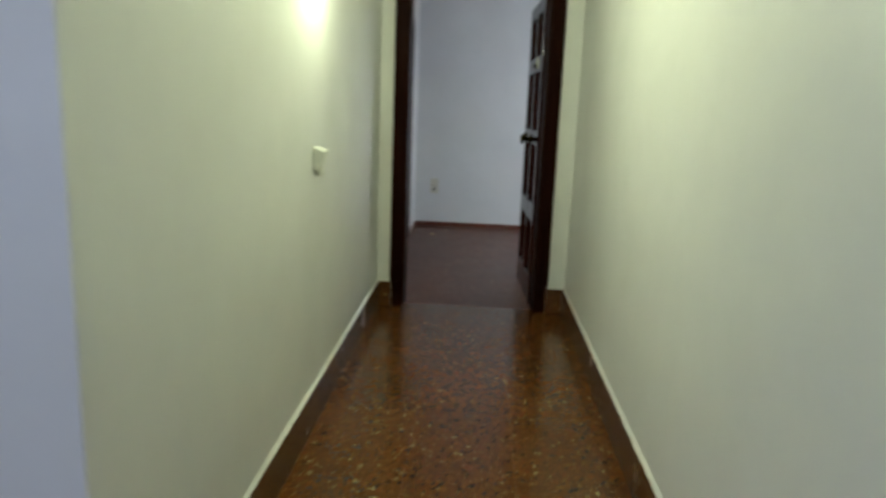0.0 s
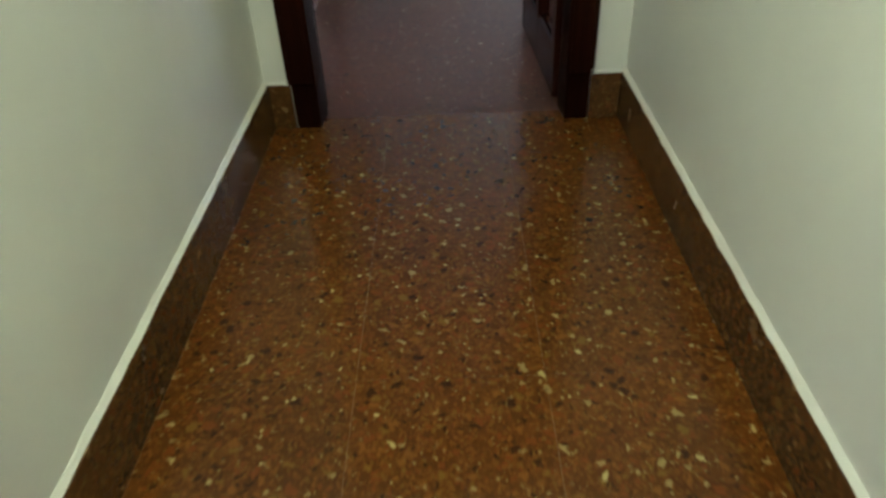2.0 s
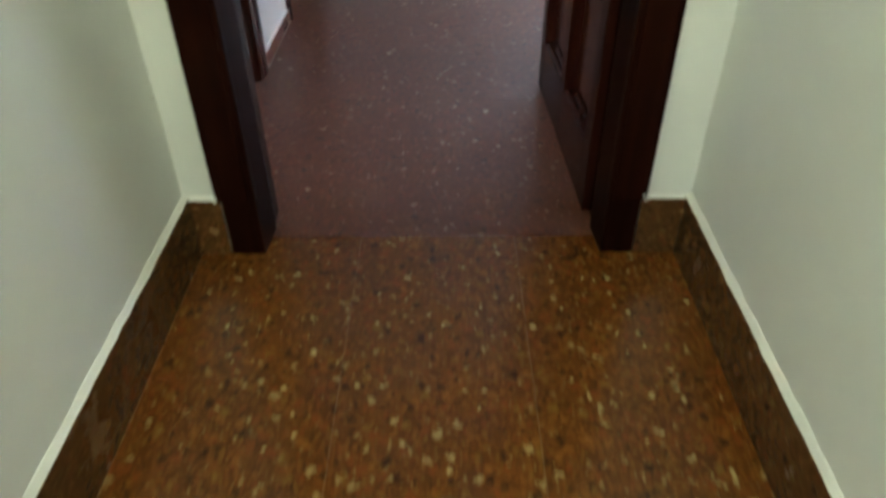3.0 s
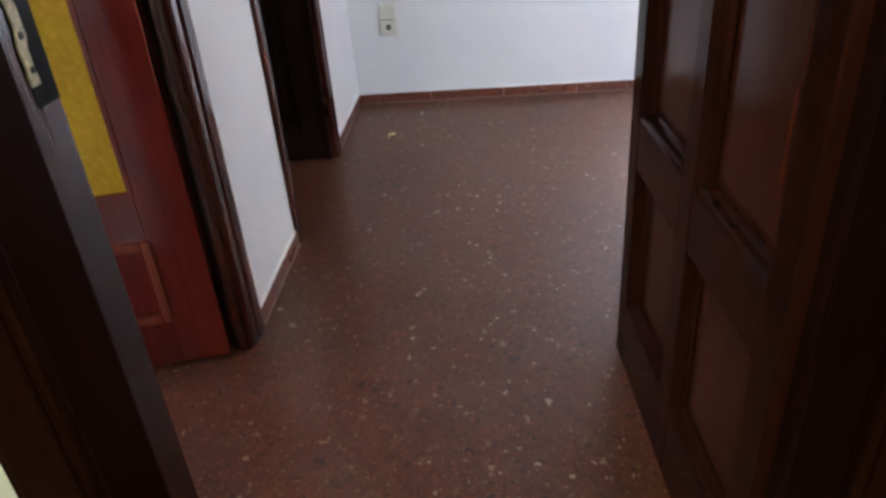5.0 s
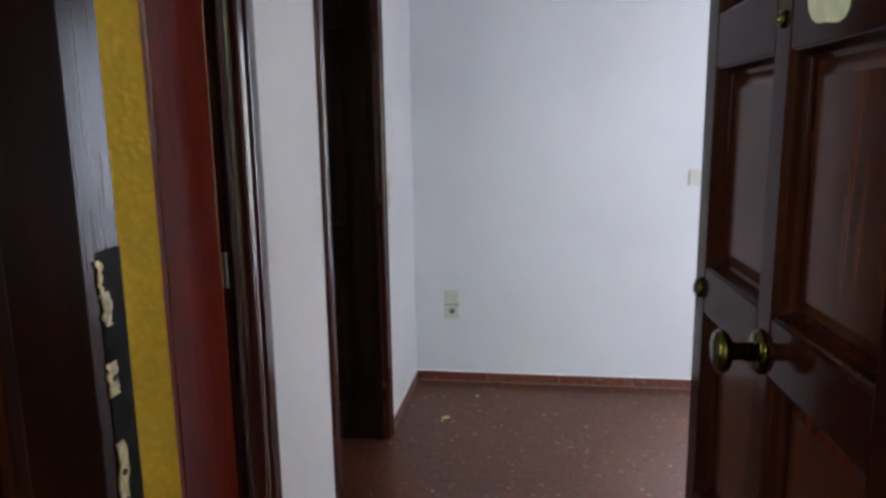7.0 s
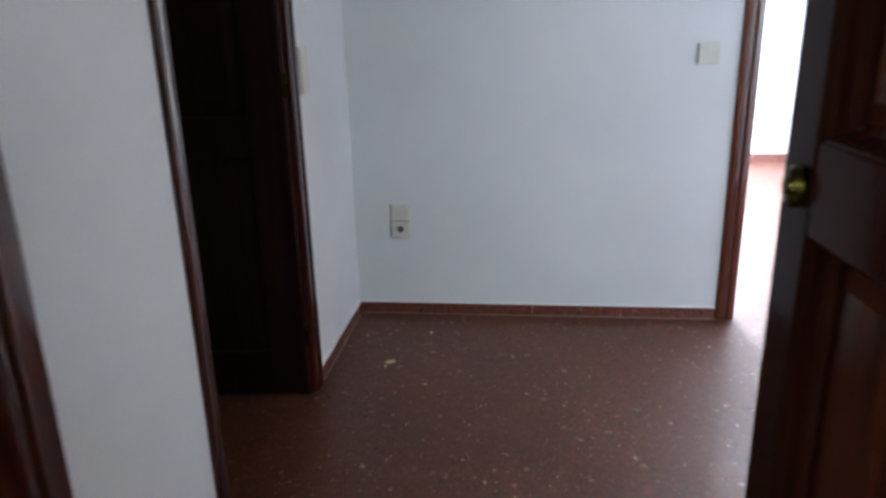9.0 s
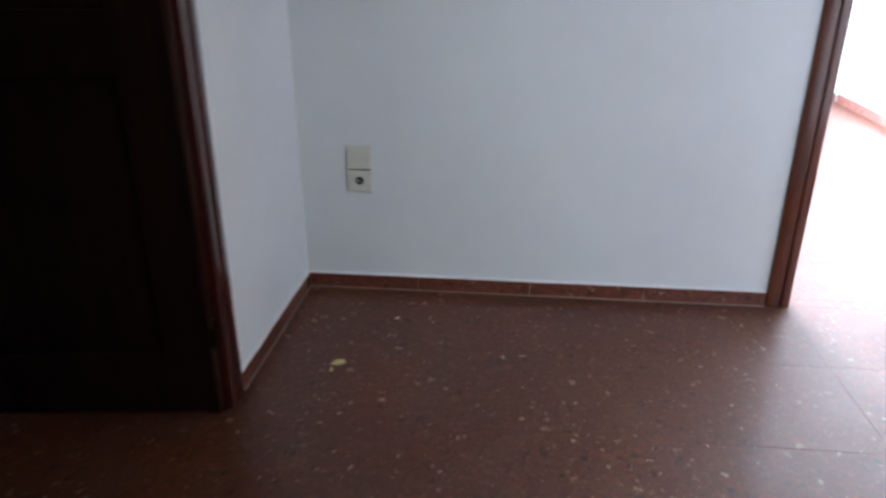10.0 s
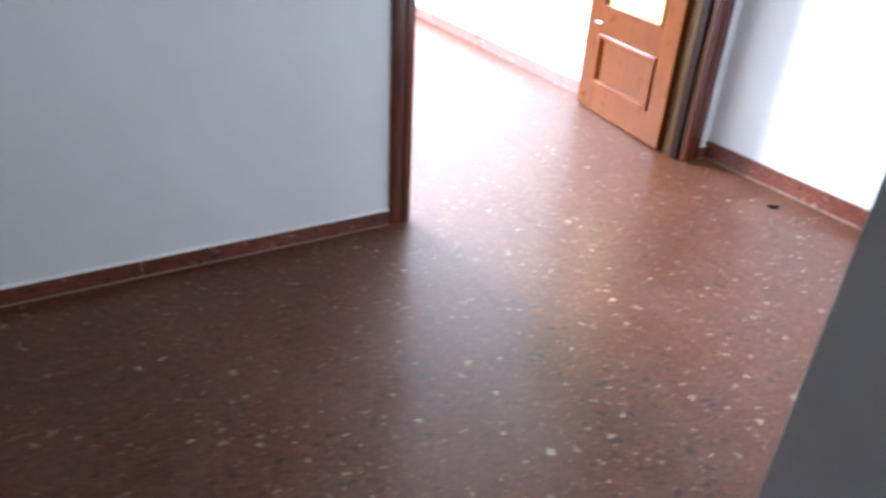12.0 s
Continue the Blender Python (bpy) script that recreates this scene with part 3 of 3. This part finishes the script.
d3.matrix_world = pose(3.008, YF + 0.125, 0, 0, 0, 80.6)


def casing_bm(width, height, nose=0.008):
    """A moulded casing: local x from the doorway's edge outwards, y out of the wall, z up; a rounded nose, a groove and a sloping outer face."""
    w = width
    turn = [math.pi / 2 * i / 8 for i in range(9)]
    outline = [(0.0, -0.012)] + [(nose * (1 - math.cos(a)), 0.0175 - nose + nose * math.sin(a)) for a in turn]
    outline += ((w * 0.34, 0.0185), (w * 0.37, 0.0175), (w * 0.385, 0.0125),
               (w * 0.43, 0.0115), (w * 0.45, 0.0135), (w * 0.47, 0.0195), (w * 0.50, 0.0215), (w * 0.55, 0.0215), (w * 0.75, 0.0195), (w * 0.92, 0.0165), (w * 0.975, 0.0140),
               (w, 0.006), (w, -0.012))
    bm = bmesh.new()
    low, high = ([bm.verts.new((x, y, z)) for x, y in outline] for z in (0.0, height))
    for i in range(len(outline)):
        j = (i + 1) % len(outline)
        bm.faces.new((low[i], low[j], high[j], high[i]))
    bm.faces.new(low[::-1]), bm.faces.new(high)
    return bm


def casing(m, width, parent, material, height=2.09, flip=False, nose=0.008):
    bm = casing_bm(width, height, nose)
    if flip:
        bmesh.ops.scale(bm, vec=(-1, 1, 1), verts=bm.verts[:])
    bmesh.ops.transform(bm, matrix=m, verts=bm.verts[:])
    ob = part("casing", bm, material, parent, smooth=True)
    ob.data.set_sharp_from_angle(angle=radians(40))
    return ob


def left_casing(name, y0, y1, label, near_w=0.085, far_w=0.095, nose=0.008):
    """Frame of a doorway in the hall's left wall whose casings reach from y0 to y1."""
    f = thing(name, Matrix(), label, "door frame", kind="structure")
    x0, x1 = XH - 0.12, XH
    for a, b, s in ((y0, y0 + near_w, 1), (y1 - far_w, y1, -1)):
        if s < 0:
            a -= nose - 0.008
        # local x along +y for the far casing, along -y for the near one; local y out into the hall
        casing(Matrix(((0, 1, 0, x1 - 0.002), (1, 0, 0, a if s < 0 else b), (0, 0, 1, 0), (0, 0, 0, 1))), b - a, f, M_CASING_SHADED, flip=s > 0, nose=nose)
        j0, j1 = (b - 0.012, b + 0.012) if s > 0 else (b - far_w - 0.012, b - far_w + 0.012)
        part("jamb", box_bm(x0 - 0.005, j0, 0, x1 - 0.004, j1, 2.06, 0.003), M_CASING_SHADED, f)
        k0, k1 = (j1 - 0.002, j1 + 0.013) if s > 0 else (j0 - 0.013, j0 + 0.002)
        part("door_stop", box_bm(x1 - 0.045, k0, 0, x1 - 0.012, k1, 2.05, 0.003), M_SHADE_WOOD, f)
    part("head_casing", box_bm(x1 - 0.004, y0, 2.035, x1 + 0.016, y1, 2.12, 0.005), M_CASING_SHADED, f)
    return f


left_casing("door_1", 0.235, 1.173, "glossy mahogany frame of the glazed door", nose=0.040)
left_casing("door_2", 1.672, 2.592, "mahogany frame with worn edges, shade put into its colour", 0.05, 0.085)

ff = thing("door_3", Matrix(), "red mahogany frame of the double doorway", "door frame", kind="structure")
for a, b in ((1.554, 1.634), (2.995, 3.092)):
    left = a < 2.0
    casing(Matrix(((1, 0, 0, b if left else a), (0, -1, 0, YF + 0.002), (0, 0, 1, 0), (0, 0, 0, 1))), b - a, ff, M_CASING, flip=left)
part("jamb", box_bm(1.609, YF + 0.004, 0, 1.635, YF + 0.125, 2.06, 0.003), M_CASING, ff)
part("jamb", box_bm(2.994, YF + 0.004, 0, 3.013, YF + 0.115, 2.06, 0.003), M_JAMB, ff, "dull olive-brown wooden jamb")
part("door_stop", box_bm(2.980, YF + 0.02, 0, 2.995, YF + 0.06, 2.05, 0.003), M_SHADE_WOOD, ff)
part("head_casing", box_bm(1.554, YF - 0.018, 2.035, 3.092, YF + 0.004, 2.12, 0.005), M_CASING, ff)


# ---- switches and sockets ----
def plate_box(name, m, label, category, w, h, depth, cells, socket=False, material=None):
    """A wall plate; local x along the wall, y out of the wall (-y towards the viewer), z up, base at its lower left corner."""
    material = material or M_PLASTIC
    t = thing(name, m, label, category)
    part("plate", box_bm(0, -depth, 0, w, 0, h, 0.004), material, t)
    ch = (h - 0.012) / cells
    for i in range(cells):
        z0 = 0.006 + i * ch
        c = part("socket_face" if socket and i == 0 else "rocker", box_bm(0.007, -depth - 0.004, z0 + 0.002, w - 0.007, -depth + 0.002, z0 + ch - 0.002, 0.002), material, t)
        if socket and i == 0:
            cx, cz = w / 2, z0 + ch / 2
            part("socket_rim", lathe_bm([(0.021, -0.001), (0.021, 0.0015), (0.0165, 0.0015), (0.0165, 0.0008)], 28, pose(cx, -depth - 0.004, cz, 90)), material, c)
            part("socket_well", lathe_bm([(0.0145, -0.001), (0.0145, 0.0022), (0.012, 0.0022)], 28, pose(cx, -depth - 0.004, cz, 90)), M_HOLE, c)
            part("earth_clip", box_bm(cx - 0.011, -depth - 0.0078, cz - 0.0018, cx + 0.004, -depth - 0.006, cz + 0.0022, 0.0006), material, c)
            part("seam", box_bm(0.006, -depth - 0.0035, z0 + ch - 0.0016, w - 0.006, -depth - 0.0005, z0 + ch + 0.0016), M_HOLE, t)
    return t


plate_box("wall_socket", pose(0.096, YF, 0.367), "cream double plate with blank cover above a power socket", "socket", 0.088, 0.164, 0.009, 2, True)
plate_box("light_switch", pose(1.388, YF, 1.112), "cream single light switch on the white wall", "switch", 0.086, 0.088, 0.010, 1)
plate_box("light_switch", pose(XH, 2.622, 1.068, 0, 0, 90), "cream two-gang light switch beside the dark doorway", "switch", 0.084, 0.164, 0.010, 2)

bell = thing("wall_switch_box", pose(XL, -1.785, 1.030, 0, 0, 90), "white surface-mounted corridor switch box", "switch")
hb = box_bm(-0.012, -0.030, 0.010, 0.064, 0, 0.100, 0.005)
for v in hb.verts:
    if v.co.y < -0.02:
        # the front leans out at the top, and the lid slopes forward
        v.co.y -= 0.014 * max(0.0, (v.co.z - 0.03) / 0.07)
        if v.co.z > 0.08:
            v.co.z -= 0.016
part("housing", hb, M_BOX, bell)
part("button", box_bm(0.006, -0.036, 0.030, 0.046, -0.029, 0.058, 0.003), M_BOX, bell)
part("cable_entry", lathe_bm([(0.009, -0.016), (0.016, -0.012), (0.017, 0.006), (0.014, 0.012)], 18, pose(0.030, -0.019, 0.002)), M_BOX, bell, "rounded cable gland", True)


# ---- skirting ----
def skirting(name, start, turn, length, height, thick, material, label, piece=0.40, caulk=True, top=None, fillet=None):
    """Terrazzo skirting along a wall; local x along the wall, -y out of it."""
    s = thing(name, pose(start[0], start[1], 0, 0, 0, turn), label, "skirting board", kind="structure")
    x = 0.0
    cache = {}
    while x < length - 0.002:
        ln = min(piece, length - x)
        key = round(ln, 4)
        if key not in cache:
            ob = link("tile", box_bm(0.0006, -thick, 0.0, ln - 0.0006, 0, height, 0.0015), material)
            cache[key] = ob.data
        else:
            ob = new("tile", cache[key])
        ob.location = (x, 0, 0)
        ob.parent = s
        x += ln
    if caulk:
        part("grout_line", box_bm(0, -thick - 0.004, 0.0, length, -thick + 0.001, 0.0028, 0.0006), M_CAULK, s, "pale grout at the foot")
    if top:
        bm = bmesh.new()
        rng = random.Random(int(length * 1000))
        n = max(2, int(length / 0.035))
        rings = []
        for i in range(n + 1):
            x, h, low = length * i / n, height + top * rng.uniform(0.75, 1.2), height - rng.uniform(0.0, 0.0022)
            d = -thick + rng.uniform(0.0005, 0.003)
            rings.append([bm.verts.new(c) for c in ((x, d, low), (x, 0.0, low), (x, 0.0, h), (x, -0.002, h))])
        for a, b in zip(rings, rings[1:]):
            for i in range(4):
                bm.faces.new((a[i], a[(i + 1) % 4], b[(i + 1) % 4], b[i]))
        bm.faces.new(rings[0][::-1]), bm.faces.new(rings[-1])
        part("plaster_fillet", bm, fillet or M_WALL, s, "white plaster edge above the tiles")
    return s


HBC, HBH = 0.162, 0.052
LABC, LABH = "polished brown terrazzo skirting tiles along the corridor", "red terrazzo skirting tiles with pale grout"
skirting("baseboard", (XL, -3.41), 90, 3.46, HBC, 0.014, M_SKIRT, LABC, caulk=False, top=0.012)
skirting("baseboard", (XR, YE), -90, 6.5, HBC, 0.014, M_SKIRT, LABC, caulk=False, top=0.012)
skirting("baseboard", (XL + 0.014, YE), 0, 0.092 - 0.014 - 0.002, HBC, 0.014, M_SKIRT, LABC, caulk=False, top=0.007)
skirting("baseboard", (1.094, YE), 0, XR - 1.094 - 0.015, HBC, 0.014, M_SKIRT, LABC, caulk=False, top=0.007)
skirting("baseboard", (XH, 1.174), 90, 1.671 - 1.174, HBH, 0.011, M_SKIRT_HALL, LABH, top=0.006, fillet=M_WALL_HALL)
skirting("baseboard", (XH, 2.593), 90, YF - 2.593, HBH, 0.011, M_SKIRT_HALL, LABH, top=0.006, fillet=M_WALL_HALL)
skirting("baseboard", (XH + 0.011, YF), 0, 1.553 - XH - 0.011, HBH, 0.011, M_SKIRT_HALL, LABH, top=0.006, fillet=M_WALL_HALL)
skirting("baseboard", (3.093, YF), 0, XHR - 3.093 - 0.012, HBH, 0.011, M_SKIRT_HALL, LABH, top=0.006, fillet=M_WALL_HALL)
skirting("baseboard", (XHR, YF), -90, YF - 0.2, 0.076, 0.011, M_SKIRT_HALL, LABH)
skirting("baseboard", (XV, 1.617), -90, 1.39, HBH, 0.011, M_SKIRT_HALL, LABH)
lb = skirting("baseboard", (0, 0), -95, 3.78, 0.075, 0.011, M_SKIRT_LIVING, "terrazzo skirting tiles, paled in colour for the daylight glare", caulk=False)
lb.matrix_world = lw.matrix_world @ pose(0, 3.78, 0, 0, 0, -90)
skirting("baseboard", (-0.88, 7.2), 0, 4.2, 0.07, 0.011, M_SKIRT_LIVING, "terrazzo skirting tiles, paled in colour for the daylight glare", caulk=False)


# ---- crumbs on the floor ----
def flake(name, place, size, turn, label, material, seed):
    rng = random.Random(seed)
    bm = bmesh.new()
    n = 9
    mid = bm.verts.new((0, 0, 0.18 * size + 0.002))
    ring, low = [], []
    for i in range(n):
        a = 2 * math.pi * i / n
        r = size * rng.uniform(0.55, 1.1)
        z = rng.uniform(0.003, 0.16 * size + 0.004)
        ring.append(bm.verts.new((r * math.cos(a), 0.6 * r * math.sin(a), z)))
        low.append(bm.verts.new((r * 0.9 * math.cos(a), 0.54 * r * math.sin(a), 0.0)))
    for i in range(n):
        bm.faces.new((mid, ring[i], ring[(i + 1) % n]))
        bm.faces.new((ring[i], low[i], low[(i + 1) % n], ring[(i + 1) % n]))
    bm.faces.new(low[::-1])
    ob = link(name, bm, material)
    ob.matrix_world = pose(place[0], place[1], 0.0005, 0, 0, turn)
    return tagged(ob, label, name.split("_")[1], "crumbs on the floor")


flake("plaster_flake", (0.169, 2.764), 0.026, 20, "yellowish dry plaster flake on the terrazzo floor", M_FLAKE, 3)
flake("plaster_crumb", (0.156, 2.722), 0.010, 80, "small yellowish crumb on the terrazzo floor", M_FLAKE, 5)
flake("plaster_crumb", (0.297, 3.055), 0.011, 40, "small pale crumb on the terrazzo floor", M_PLASTIC, 7)
flake("black_scrap", (2.985, 2.790), 0.030, -35, "thin black scrap on the terrazzo floor", M_BLACK, 9)

# ---- floors, tile by tile ----


def tiled_floor(name, x0, y0, x1, y1, material, grout, label, ox=0.0, oy=0.0, size=0.40, gap=0.0003):
    f = structure(name, box_bm(x0, y0, -0.12, x1, y1, -0.0004), grout, label, "floor")
    cache = {}
    i0, j0 = math.floor((x0 - ox) / size), math.floor((y0 - oy) / size)
    y, j = y0, j0
    while y < y1 - 0.001:
        ye = min(oy + (j + 1) * size, y1)
        x, i = x0, i0
        while x < x1 - 0.001:
            xe = min(ox + (i + 1) * size, x1)
            key = (round(xe - x, 3), round(ye - y, 3))
            if key not in cache:
                ob = link("tile", box_bm(gap, gap, -0.012, xe - x - gap, ye - y - gap, 0.0), material)
                cache[key] = ob.data
            else:
                ob = new("tile", cache[key])
            ob.location = (x, y, 0)
            ob.parent = f
            x, i = xe, i + 1
        y, j = ye, j + 1
    return f


tiled_floor("floor_corridor", XL, -3.41, XR, 0.09, M_FLOOR, M_GROUT, "polished brown terrazzo floor with light chips")
tiled_floor("floor_lobby", -2.6, -6.46, XR, -3.41, M_FLOOR, M_GROUT, "polished brown terrazzo lobby floor")
tiled_floor("floor_hall", XH - 0.06, 0.09, XHR, YF + 0.06, M_FLOOR_HALL, M_GROUT_HALL, "dusty red-brown terrazzo floor with pale chips", 0.02, 0.09)
tiled_floor("floor_side_rooms", -2.62, 0.2, XH - 0.06, YF, M_FLOOR_HALL, M_GROUT_HALL, "red-brown terrazzo floor", 0.02, 0.09)
tiled_floor("floor_living", -0.88, YF + 0.06, 3.62, 7.2, M_FLOOR_HALL, M_GROUT_HALL, "red-brown terrazzo floor in strong daylight", 0.02, 0.09)
